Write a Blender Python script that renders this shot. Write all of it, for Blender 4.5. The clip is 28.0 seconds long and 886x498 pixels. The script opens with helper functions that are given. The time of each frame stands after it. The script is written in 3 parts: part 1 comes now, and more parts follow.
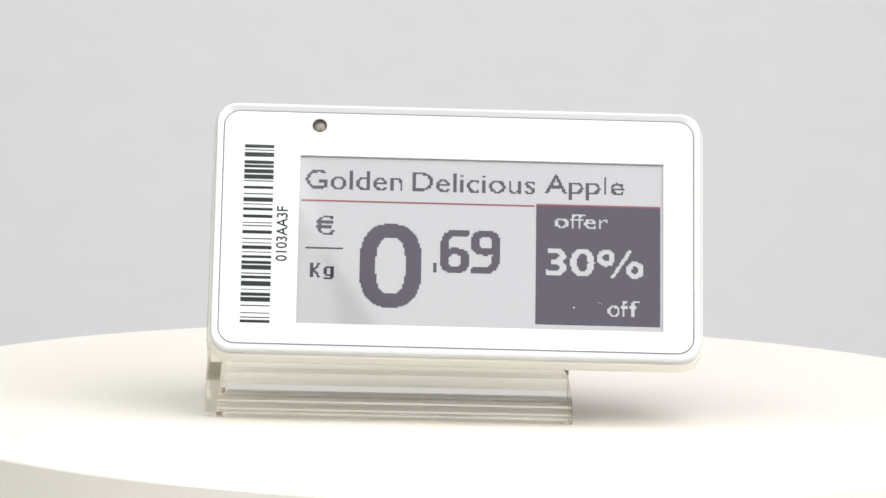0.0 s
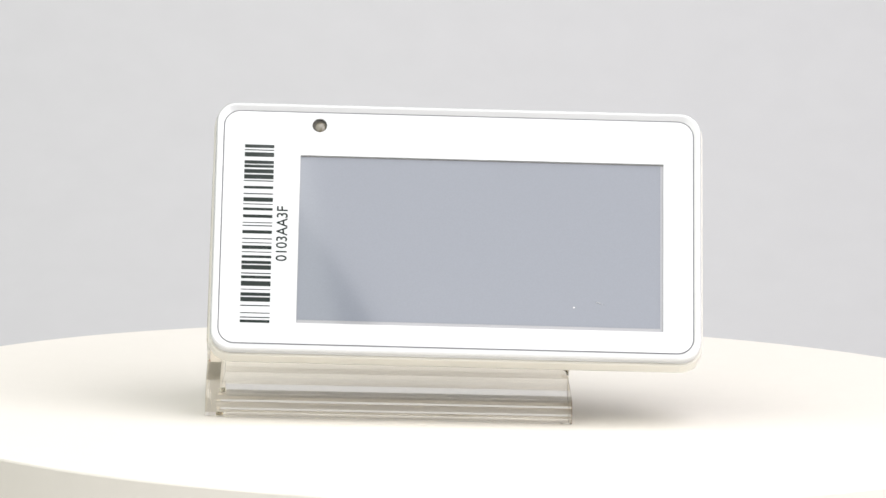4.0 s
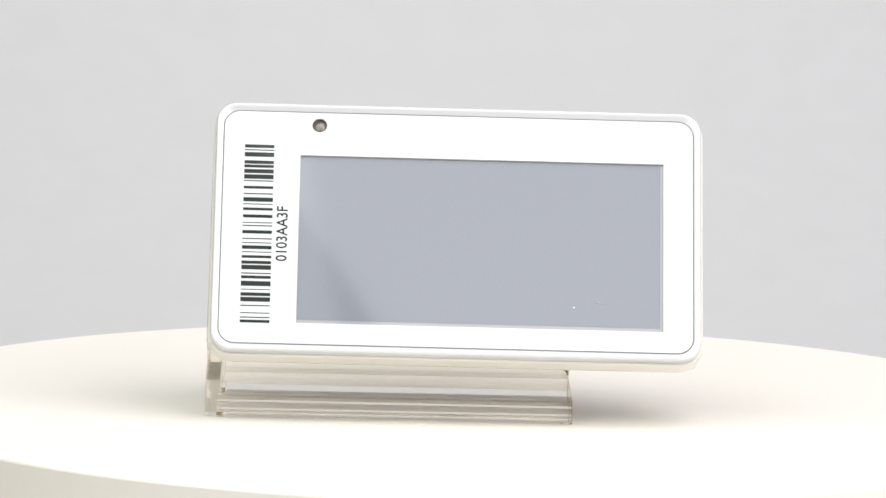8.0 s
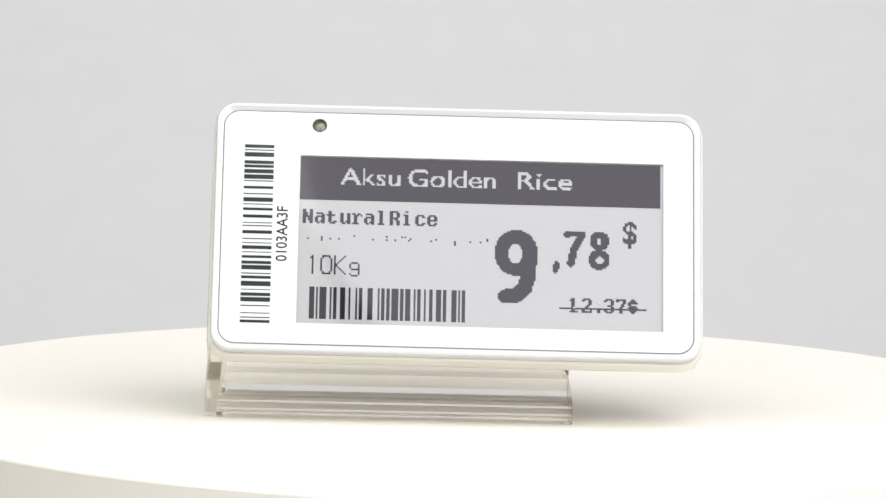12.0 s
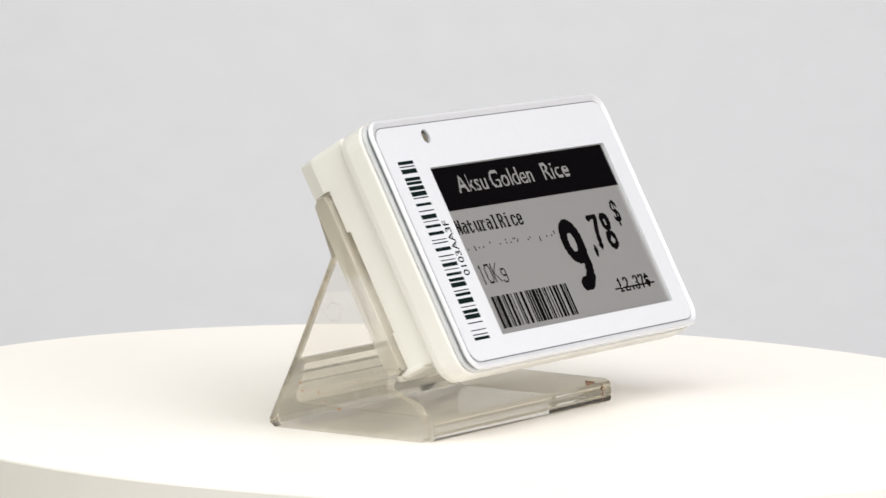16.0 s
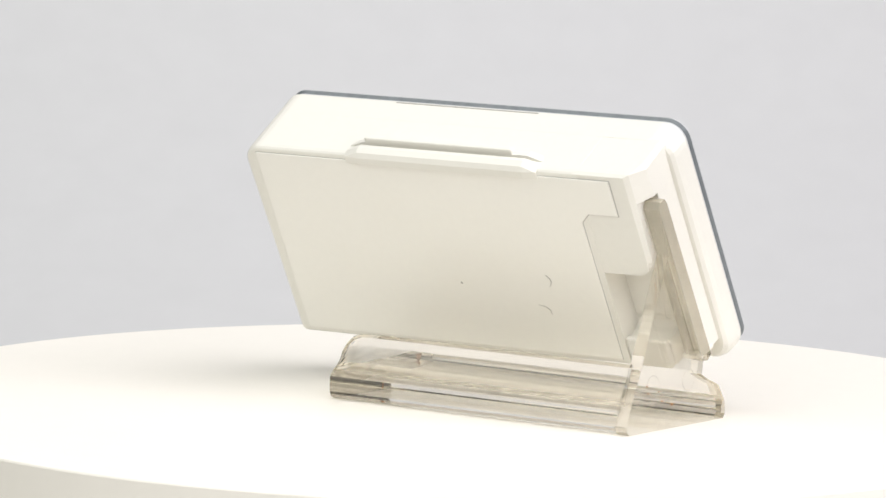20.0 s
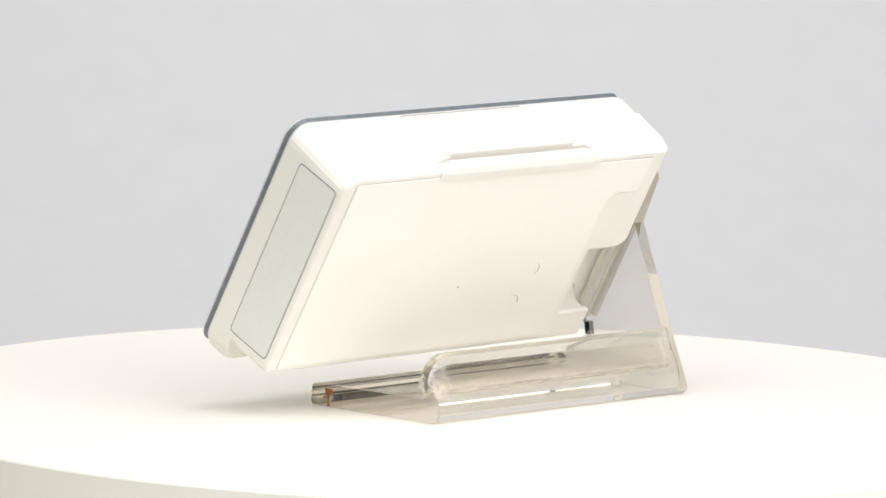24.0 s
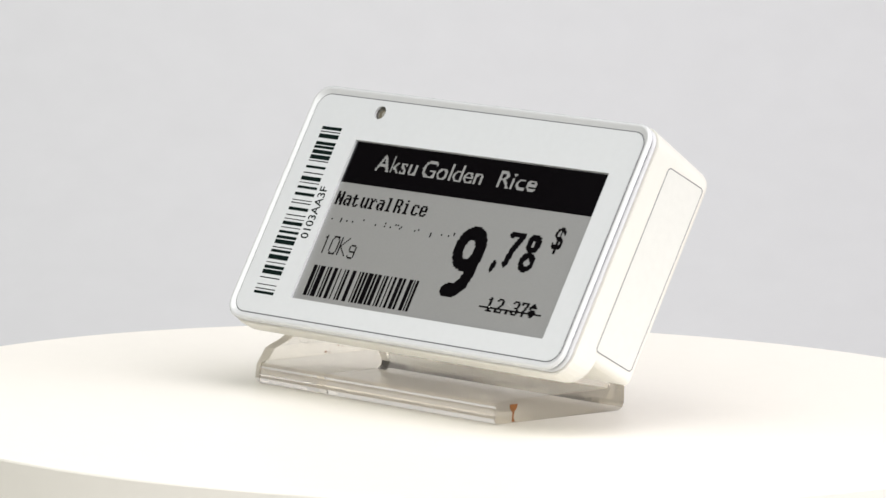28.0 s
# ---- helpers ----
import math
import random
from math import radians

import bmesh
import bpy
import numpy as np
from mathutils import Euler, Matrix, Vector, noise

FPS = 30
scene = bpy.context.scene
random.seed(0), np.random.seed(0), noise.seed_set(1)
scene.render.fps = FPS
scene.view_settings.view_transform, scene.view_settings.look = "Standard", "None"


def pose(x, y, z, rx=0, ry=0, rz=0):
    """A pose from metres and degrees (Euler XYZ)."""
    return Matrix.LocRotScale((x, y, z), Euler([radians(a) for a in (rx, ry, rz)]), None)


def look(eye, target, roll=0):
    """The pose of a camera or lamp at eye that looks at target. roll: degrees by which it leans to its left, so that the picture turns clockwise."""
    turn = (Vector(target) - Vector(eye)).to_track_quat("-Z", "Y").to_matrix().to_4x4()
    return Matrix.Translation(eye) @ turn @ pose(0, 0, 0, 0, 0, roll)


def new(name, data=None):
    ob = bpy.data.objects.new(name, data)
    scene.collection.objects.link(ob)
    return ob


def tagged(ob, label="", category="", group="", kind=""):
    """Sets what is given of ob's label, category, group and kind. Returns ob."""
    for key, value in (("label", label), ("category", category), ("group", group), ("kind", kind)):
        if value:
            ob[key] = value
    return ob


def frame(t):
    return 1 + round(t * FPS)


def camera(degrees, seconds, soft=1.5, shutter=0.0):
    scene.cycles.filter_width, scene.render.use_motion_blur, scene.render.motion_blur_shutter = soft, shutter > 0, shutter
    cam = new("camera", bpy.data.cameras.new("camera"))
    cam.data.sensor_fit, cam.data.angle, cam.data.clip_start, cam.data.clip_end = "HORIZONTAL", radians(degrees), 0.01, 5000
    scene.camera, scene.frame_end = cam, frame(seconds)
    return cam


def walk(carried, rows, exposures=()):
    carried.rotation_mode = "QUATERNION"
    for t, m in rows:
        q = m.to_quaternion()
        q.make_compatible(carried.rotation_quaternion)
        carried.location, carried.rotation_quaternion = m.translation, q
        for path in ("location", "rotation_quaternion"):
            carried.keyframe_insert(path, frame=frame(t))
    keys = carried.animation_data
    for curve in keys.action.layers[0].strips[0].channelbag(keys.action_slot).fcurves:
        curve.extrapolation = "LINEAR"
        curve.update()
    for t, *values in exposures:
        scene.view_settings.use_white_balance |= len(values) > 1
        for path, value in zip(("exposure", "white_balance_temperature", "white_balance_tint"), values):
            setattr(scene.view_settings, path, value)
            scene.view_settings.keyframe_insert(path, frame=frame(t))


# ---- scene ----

# One telephoto camera that stands still; the turntable turns the price tag.
MM = 0.001
cam = camera(9.036, 28.0, soft=1.5, shutter=0.5)
EYE = (0.0, -0.7587, 0.1101)
VIEW = look(EYE, (0.0, 0.2413, 0.1101 - math.tan(radians(6.6915))), 1.268)
walk(cam, [(0.0, VIEW), (28.0, VIEW)])

# ---- world and light: two large softboxes in a dark studio ----
world = bpy.data.worlds.new("studio")
scene.world = world
world.use_nodes = True
world.node_tree.nodes["Background"].inputs["Color"].default_value = (0.5, 0.55, 0.62, 1)
world.node_tree.nodes["Background"].inputs["Strength"].default_value = 0.02
scene.view_settings.exposure = 0.0


def softbox(az, el, dist, w, h, watts, colour, roll=0.0):
    """A rectangular softbox at that azimuth (from the camera's side, to the right) and elevation, facing the turntable."""
    lamp = bpy.data.lights.new("softbox_light", "AREA")
    lamp.shape, lamp.size, lamp.size_y, lamp.energy, lamp.color = "RECTANGLE", w, h, watts, colour
    a, e = radians(az), radians(el)
    eye = Vector((math.sin(a) * math.cos(e), -math.cos(a) * math.cos(e), math.sin(e))) * dist
    ob = new("softbox_light", lamp)
    ob.matrix_world = look(eye, (0, 0, 0.02), roll)
    return ob


softbox(52.6, 45, 0.80, 0.972, 1.40, 13.3, (0.995, 0.971, 0.996))
softbox(-42.75, 45, 0.80, 0.83, 1.20, 6.7, (0.98, 1.0, 0.955), 48.8)


# ---- materials ----
def material(name, colour, rough=0.5, spec=0.5, coat=0.0, coat_rough=0.05, grain=0.0, grain_size=900.0,
             bump=0.0, bump_size=2500.0, stain=None, stain_size=40.0, stain_amount=0.15, ior=1.5, tint=None, coat_ior=1.55):
    """A Principled surface with colour variation at two scales and a fine relief."""
    m = bpy.data.materials.new(name)
    m.use_nodes = True
    nt = m.node_tree
    b = nt.nodes["Principled BSDF"]
    b.inputs["Base Color"].default_value = (*colour, 1)
    b.inputs["Roughness"].default_value = rough
    b.inputs["Specular IOR Level"].default_value = spec
    b.inputs["Coat Weight"].default_value = coat
    b.inputs["Coat Roughness"].default_value = coat_rough
    b.inputs["Coat IOR"].default_value = coat_ior
    if tint:
        b.inputs["Specular Tint"].default_value = (*tint, 1)
    b.inputs["IOR"].default_value = ior
    co = nt.nodes.new("ShaderNodeTexCoord")
    last = None
    if grain or stain:
        rgb = nt.nodes.new("ShaderNodeRGB")
        rgb.outputs[0].default_value = (*colour, 1)
        last = rgb.outputs[0]
    if grain:
        n = nt.nodes.new("ShaderNodeTexNoise")
        n.inputs["Scale"].default_value = grain_size
        n.inputs["Detail"].default_value = 4
        nt.links.new(co.outputs["Object"], n.inputs["Vector"])
        mp = nt.nodes.new("ShaderNodeMapRange")
        mp.inputs["From Min"].default_value, mp.inputs["From Max"].default_value = 0.3, 0.7
        mp.inputs["To Min"].default_value, mp.inputs["To Max"].default_value = 1 - grain, 1 + grain
        nt.links.new(n.outputs["Fac"], mp.inputs["Value"])
        mx = nt.nodes.new("ShaderNodeVectorMath")
        mx.operation = "SCALE"
        nt.links.new(last, mx.inputs[0])
        nt.links.new(mp.outputs[0], mx.inputs["Scale"])
        last = mx.outputs[0]
    if stain:
        n = nt.nodes.new("ShaderNodeTexNoise")
        n.inputs["Scale"].default_value = stain_size
        n.inputs["Detail"].default_value = 3
        nt.links.new(co.outputs["Object"], n.inputs["Vector"])
        mp = nt.nodes.new("ShaderNodeMapRange")
        mp.inputs["From Min"].default_value, mp.inputs["From Max"].default_value = 0.5, 0.75
        mp.inputs["To Min"].default_value, mp.inputs["To Max"].default_value = 0.0, stain_amount
        nt.links.new(n.outputs["Fac"], mp.inputs["Value"])
        mx = nt.nodes.new("ShaderNodeMix")
        mx.data_type = "RGBA"
        nt.links.new(mp.outputs[0], mx.inputs["Factor"])
        nt.links.new(last, mx.inputs[6])
        mx.inputs[7].default_value = (*stain, 1)
        last = mx.outputs[2]
    if last is not None:
        nt.links.new(last, b.inputs["Base Color"])
    if bump:
        n = nt.nodes.new("ShaderNodeTexNoise")
        n.inputs["Scale"].default_value = bump_size
        n.inputs["Detail"].default_value = 3
        nt.links.new(co.outputs["Object"], n.inputs["Vector"])
        bp = nt.nodes.new("ShaderNodeBump")
        bp.inputs["Strength"].default_value = bump
        bp.inputs["Distance"].default_value = 0.0001
        nt.links.new(n.outputs["Fac"], bp.inputs["Height"])
        nt.links.new(bp.outputs["Normal"], b.inputs["Normal"])
    return m


M_CASE = material("white_abs_plastic", (0.778, 0.759, 0.698), 0.42, grain=0.008, bump=0.06, bump_size=3500, stain=(0.8, 0.775, 0.70), stain_size=60)
M_PLATE = material("white_cover_plastic", (0.84, 0.82, 0.76), 0.38, coat=0.6, coat_rough=0.08, grain=0.006, bump=0.05, bump_size=4000, stain=(0.79, 0.765, 0.69), stain_size=50)
M_BEZEL = material("white_printed_panel", (0.65, 0.662, 0.673), 0.5, spec=0.2, coat=0.8, coat_rough=0.03, grain=0.01)
# blue-grey stands for the dark room mirrored in the clear panel edge
M_EDGE = material("panel_edge_dark_reflection", (0.16, 0.178, 0.19), 0.25, grain=0.1)
M_CARRIER = material("pale_grey_carrier", (0.62, 0.625, 0.63), 0.3, grain=0.02)
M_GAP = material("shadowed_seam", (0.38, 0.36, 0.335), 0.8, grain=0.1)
M_PAPER = material("electronic_paper_white", (0.262, 0.257, 0.243), 0.4, spec=1.45, coat=1.0, coat_rough=0.03, grain=0.03, grain_size=5000, tint=(0.81, 0.86, 1.0))
M_INK = material("electronic_paper_black", (0.0035, 0.003, 0.0035), 0.06, spec=0.5, ior=1.33, coat=1.0, coat_ior=1.38, coat_rough=0.03, grain=0.15, grain_size=5000, tint=(0.8, 0.72, 1.0))
M_DARK = material("electronic_paper_dark_ground", (0.010, 0.008, 0.017), 0.06, spec=0.5, ior=1.33, coat=1.0, coat_ior=1.42, coat_rough=0.03, grain=0.15, grain_size=5000, tint=(0.85, 0.75, 1.0))
M_GREY = material("electronic_paper_mid_grey", (0.212, 0.230, 0.265), 0.6, spec=0.0, coat=1.0, coat_rough=0.045, grain=0.02, grain_size=5000)
M_RED = material("electronic_paper_red", (0.17, 0.016, 0.02), 0.6, spec=0.0, coat=1.0, coat_rough=0.045, grain=0.1)
M_PRINT = material("black_print", (0.006, 0.013, 0.011), 0.06, spec=0.5, ior=1.25, coat=1.0, coat_ior=1.25, coat_rough=0.03, grain=0.1)
M_LABEL = material("grey_white_sticker", (0.72, 0.72, 0.677), 0.55, grain=0.015, bump=0.1)
M_DISC = material("white_turntable_plastic", (0.90, 0.865, 0.795), 0.45, grain=0.006, grain_size=300, stain=(0.87, 0.83, 0.76), stain_size=15, bump=0.1, bump_size=1500)
M_PAPER_SWEEP = material("grey_background_paper", (0.557, 0.559, 0.563), 0.9, grain=0.012, grain_size=120, stain=(0.542, 0.537, 0.556), stain_size=4)
M_TABLE = material("grey_table", (0.30, 0.28, 0.26), 0.6, grain=0.1, grain_size=60)
M_STUDIO = material("dark_studio_paint", (0.03, 0.03, 0.031), 0.9, grain=0.1, grain_size=30)
M_RUST = material("rust_brown_spot", (0.30, 0.11, 0.02), 0.6, grain=0.3, grain_size=3000)
M_LED = material("led_lens", (0.16, 0.14, 0.10), 0.25, grain=0.1, coat=1.0)
M_LINE = material("dark_panel_line", (0.14, 0.14, 0.15), 0.7, grain=0.1)
M_HOLE = material("dark_led_wall", (0.05, 0.045, 0.035), 0.5, grain=0.2)
M_HAIR = material("dark_fibre", (0.30, 0.275, 0.25), 0.7)
M_DUST = material("pale_dust", (0.7, 0.7, 0.68), 0.8)
M_SLATE = material("electronic_paper_slate", (0.05, 0.055, 0.07), 0.6, spec=0.0, coat=1.0, coat_rough=0.03, grain=0.05)
M_RIM = material("milky_clear_rim", (0.66, 0.665, 0.67), 0.25, coat=1.0, coat_rough=0.04, grain=0.01)


def acrylic(name, clear, tint, ior, cloud=0.0):
    """Moulded clear acrylic: partly straight-through, partly refracting, so that light reaches what lies under it; cloud makes it milky."""
    m = bpy.data.materials.new(name)
    m.use_nodes = True
    nt = m.node_tree
    nt.nodes.clear()
    out = nt.nodes.new("ShaderNodeOutputMaterial")
    thru = nt.nodes.new("ShaderNodeBsdfTransparent")
    thru.inputs["Color"].default_value = (*tint, 1)
    glass = nt.nodes.new("ShaderNodeBsdfGlass")
    glass.inputs["Color"].default_value = (*tint, 1)
    glass.inputs["IOR"].default_value, glass.inputs["Roughness"].default_value = ior, 0.02
    mix = nt.nodes.new("ShaderNodeMixShader")
    mix.inputs[0].default_value = 1 - clear
    nt.links.new(thru.outputs[0], mix.inputs[1])
    nt.links.new(glass.outputs[0], mix.inputs[2])
    last = mix.outputs[0]
    if cloud:
        milk = nt.nodes.new("ShaderNodeBsdfDiffuse")
        milk.inputs["Color"].default_value = (0.60, 0.565, 0.475, 1)
        grain = nt.nodes.new("ShaderNodeTexNoise")
        grain.inputs["Scale"].default_value = 500
        amount = nt.nodes.new("ShaderNodeMapRange")
        amount.inputs["From Min"].default_value, amount.inputs["From Max"].default_value = 0.3, 0.7
        amount.inputs["To Min"].default_value, amount.inputs["To Max"].default_value = cloud * 0.8, cloud * 1.2
        nt.links.new(grain.outputs["Fac"], amount.inputs["Value"])
        over = nt.nodes.new("ShaderNodeMixShader")
        nt.links.new(amount.outputs[0], over.inputs[0])
        nt.links.new(last, over.inputs[1])
        nt.links.new(milk.outputs[0], over.inputs[2])
        last = over.outputs[0]
    nt.links.new(last, out.inputs["Surface"])
    return m


M_ACRYL = acrylic("clear_acrylic", 0.15, (0.991, 0.979, 0.953), 1.49)
M_ACRYL_FLAT = acrylic("clear_acrylic_sheet", 0.74, (0.991, 0.979, 0.953), 1.49)
M_ACRYL_TOP = acrylic("clear_acrylic_slab", 0.88, (0.997, 0.99, 0.975), 1.49)
M_ACRYL_FOOT = acrylic("clear_acrylic_underside", 0.66, (0.997, 0.99, 0.975), 1.49)
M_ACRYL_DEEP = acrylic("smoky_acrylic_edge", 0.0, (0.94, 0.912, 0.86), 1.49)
# dark tint draws the lines that refraction leaves along clear corners
M_ACRYL_LINE = acrylic("acrylic_corner_painted_line", 0.1, (0.80, 0.765, 0.705), 1.49)
M_ACRYL_BAR = acrylic("cloudy_tan_acrylic_tongue", 0.3, (0.93, 0.905, 0.85), 1.49, 0.42)


# ---- building helpers ----
def part(name, bm, mat, parent=None, label="", at=None, smooth=False):
    """Links a bmesh as one mesh object under a thing or a part."""
    bmesh.ops.recalc_face_normals(bm, faces=bm.faces[:])
    me = bpy.data.meshes.new(name)
    bm.to_mesh(me)
    bm.free()
    me.materials.append(mat)
    if smooth:
        for p in me.polygons:
            p.use_smooth = True
    ob = new(name, me)
    if parent:
        ob.parent = parent
    if at is not None:
        ob.matrix_basis = at
    if label:
        tagged(ob, label)
    return ob


def rounded(ob, width, segments=2, angle=40):
    b = ob.modifiers.new("rounded_edges", "BEVEL")
    b.width, b.segments, b.limit_method, b.angle_limit = width * MM, segments, "ANGLE", radians(angle)
    return ob


def box(bm, x0, x1, y0, y1, z0, z1):
    """A box in millimetres."""
    v = [bm.verts.new((x * MM, y * MM, z * MM)) for z in (z0, z1) for y in (y0, y1) for x in (x0, x1)]
    for f in ((0, 1, 3, 2), (4, 6, 7, 5), (0, 4, 5, 1), (1, 5, 7, 3), (3, 7, 6, 2), (2, 6, 4, 0)):
        bm.faces.new([v[i] for i in f])


def round_rect(x0, x1, y0, y1, r, n=6):
    pts = []
    for cx, cy, a0 in ((x1 - r, y1 - r, 0), (x0 + r, y1 - r, 90), (x0 + r, y0 + r, 180), (x1 - r, y0 + r, 270)):
        for i in range(n + 1):
            a = radians(a0 + 90 * i / n)
            pts.append((cx + r * math.cos(a), cy + r * math.sin(a)))
    return pts


def loft(bm, loops, cap=True):
    """Joins rings of equal length, each a list of points in millimetres."""
    rings = [[bm.verts.new(Vector(p) * MM) for p in ring] for ring in loops]
    n = len(rings[0])
    for a, b in zip(rings[:-1], rings[1:]):
        for i in range(n):
            bm.faces.new((a[i], a[(i + 1) % n], b[(i + 1) % n], b[i]))
    if cap:
        bm.faces.new(rings[0])
        bm.faces.new(rings[-1][::-1])


def prism(bm, outline, a, b, axis="x"):
    """An outline of (y, z), or (x, y) for axis z, pushed from a to b."""
    if axis == "x":
        loft(bm, [[(a, p, s) for p, s in outline], [(b, p, s) for p, s in outline]])
    else:
        loft(bm, [[(p, s, a) for p, s in outline], [(p, s, b) for p, s in outline]])


def rear(bm):
    """Gives the back half of the case its draft: deeper, and rising a little towards the back."""
    for v in bm.verts:
        v.co.y -= 0.03 * v.co.z
        v.co.z *= 1.04
    return bm


# The face's own frame: x along the label, y up its face, z out of it, at the middle of the screen.
LEAN, SKEW = radians(28.8185), radians(-0.4163)
FACE = (Matrix.Translation((4.856 * MM, -11.045 * MM, 23.83 * MM))
        @ Matrix(((1, 0, 0, 0), (0, math.sin(LEAN), -math.cos(LEAN), 0), (0, math.cos(LEAN), math.sin(LEAN), 0), (0, 0, 0, 1)))
        @ Matrix.Rotation(SKEW, 4, "Z"))

# ---- setting ----
bm = bmesh.new()
FLOOR = -46.0
prof = [(130, FLOOR), (180, FLOOR)] + [(180 + 300 * math.sin(radians(a)), FLOOR + 300 - 300 * math.cos(radians(a))) for a in range(2, 61, 2)]
prof += [(prof[-1][0] + 60, prof[-1][1] + 104), (prof[-1][0] + 90, prof[-1][1] + 180)]
loft(bm, [[(x, y, z) for y, z in prof] + [(x, y, z - 3) for y, z in prof[::-1]] for x in (-520, 320)])
tagged(part("backdrop", bm, M_PAPER_SWEEP, smooth=True), "seamless pale grey paper sweep curving up behind the turntable", "backdrop", kind="structure")

bm = bmesh.new()
box(bm, -1800, 1800, -1800, 1800, -800, -780)
tagged(part("floor", bm, M_STUDIO), "dark studio floor under the table", "floor", kind="structure")
bm = bmesh.new()
box(bm, -1800, 1800, -1800, 1800, 1700, 1720)
tagged(part("ceiling", bm, M_STUDIO), "dark studio ceiling above the softboxes", "ceiling", kind="structure")
for name, x0, x1, y0, y1 in (("wall_north", -1800, 1800, 1800, 1820), ("wall_south", -1800, 1800, -1820, -1800),
                             ("wall_west", -1820, -1800, -1800, 1800), ("wall_east", 1800, 1820, -1800, 1800)):
    bm = bmesh.new()
    box(bm, x0, x1, y0, y1, -780, 1700)
    tagged(part(name, bm, M_STUDIO), "dark painted studio wall", "wall", kind="structure")
bm = bmesh.new()
box(bm, -560, 560, -300, 760, -90, FLOOR - 3.5)
for x in (-530, 490):
    for y in (-270, 690):
        box(bm, x, x + 40, y, y + 40, -780, -90)
tagged(part("table", bm, M_TABLE), "dull grey studio table under the paper sweep", "table", kind="structure")

# ---- turntable ----
turntable = tagged(new("turntable"), "round white plastic display turntable, turning under the price tag", "turntable")
turntable.location = (4.0 * MM, -0.1 * MM, 0)


def ring(r, z, n=160):
    return [(r * math.cos(2 * math.pi * i / n), r * math.sin(2 * math.pi * i / n), z) for i in range(n)]


bm = bmesh.new()
R = 82.7
loft(bm, [ring(R - 4, -22), ring(R - 0.6, -22), ring(R, -21.2), ring(R, -0.35), ring(R - 0.1, -0.1), ring(R - 0.35, 0)])
platter = part("platter", bm, M_DISC, turntable, "smooth glossy white platter with a plain rim")
bm = bmesh.new()
loft(bm, [ring(R - 10, FLOOR + 0.1), ring(R - 9, FLOOR + 1), ring(R - 9, -22.1), ring(R - 10, -22.1)])
part("base", bm, M_DISC, turntable, "white base under the platter")

# ---- price tag ----
price_tag = tagged(new("price_tag"), "white electronic shelf price tag leaning back on a clear acrylic stand", "price tag")
U0, U1, V0, V1 = -36.15, 29.6, -16.3, 19.7
SKIN = -1.27


def loops_face(bm, loops, d):
    """Fills the flat ring between an outer outline and its holes."""
    edges, rings = [], []
    for pts in loops:
        vs = [bm.verts.new((x * MM, y * MM, d * MM)) for x, y in pts]
        edges += [bm.edges.new((vs[i], vs[(i + 1) % len(vs)])) for i in range(len(vs))]
        rings.append(vs)
    bmesh.ops.triangle_fill(bm, use_beauty=True, use_dissolve=False, edges=edges)
    return rings


def walls(bm, vs, pts, d):
    """Drops a wall from a ring of vertices to the depth d."""
    low = [bm.verts.new((x * MM, y * MM, d * MM)) for x, y in pts]
    n = len(vs)
    for i in range(n):
        bm.faces.new((vs[i], vs[(i + 1) % n], low[(i + 1) % n], low[i]))
    return low


def disc_pts(cx, cy, r, n=24):
    return [(cx + r * math.cos(2 * math.pi * i / n), cy + r * math.sin(2 * math.pi * i / n)) for i in range(n)]


def taper(y, d):
    """The top of the case slopes down towards the back."""
    return y - 0.125 * max(0.0, -d - 0.8) * max(0.0, min(1.0, (y - 8.0) / 11.7))


bm = bmesh.new()
loft(bm, [[(x, taper(y, d), d) for x, y in round_rect(U0 + i, U1, V0 + i, V1, 3.0)]
          for d, i in ((SKIN, 0.55), (SKIN - 0.02, 0.2), (SKIN - 0.16, 0.04), (-1.7, 0.0), (-3.7, 0.0), (-4.5, 0.2), (-4.95, 0.6), (-5.05, 1.0))])
part("front_case", rear(bm), M_CASE, price_tag, "milky white front half of the case", at=FACE)

# back shell: a deep box with a chamfered top, cut away at one end for the stand's clip
def shell_ring(d, i):
    pts = [(-25.6, 19.7 - i), (-25.6, -12.9 + i)]
    for cx, cy, r, a0 in ((U1 - 1.0, -11.9, 1.0 - i, 270), (U1 - 3.0, 16.7, 3.0 - i, 0)):
        pts += [(cx + r * math.cos(radians(a0 + k * 15)), cy + r * math.sin(radians(a0 + k * 15))) for k in range(7)]
    return [(x, taper(y, d), d) for x, y in pts]


bm = bmesh.new()
loft(bm, [shell_ring(d, i) for d, i in ((-5.06, 0.0), (-11.9, 0.0), (-12.3, 0.12), (-12.52, 0.36), (-12.6, 0.7))])
back_shell = part("back_shell", rear(bm), M_CASE, price_tag, "deep white back half of the case", at=FACE)
bm = bmesh.new()
arc = [(-33.6 + 2.6 * (1 - math.cos(radians(t))), 5.2 - 2.9 * math.sin(radians(t))) for t in range(0, 91, 15)]
rows = []
for d, lim in ((-4.7, -36.0), (-9.8, -36.0), (-12.1, -33.7), (-12.55, -33.0)):
    crest = 19.17 - 0.122 * (-d - 4.7) - (0.25 if d < -12.2 else 0.0)
    corner = [(-24.9, crest), (-24.9, 2.3)] + arc[::-1] + [(-33.6, 13.6), (-35.05, 13.6), (-35.05, crest - 0.7), (-34.6, crest)]
    rows.append([(max(x, lim), y, d) for x, y in corner])
loft(bm, rows)
rounded(part("corner_block", rear(bm), M_CASE, price_tag, at=FACE), 0.35)
bm = bmesh.new()
box(bm, -32.1, -25.62, -12.85, -8.4, -12.5, -11.5)
box(bm, -32.1, -25.62, -12.85, -9.0, -11.5, -6.5)
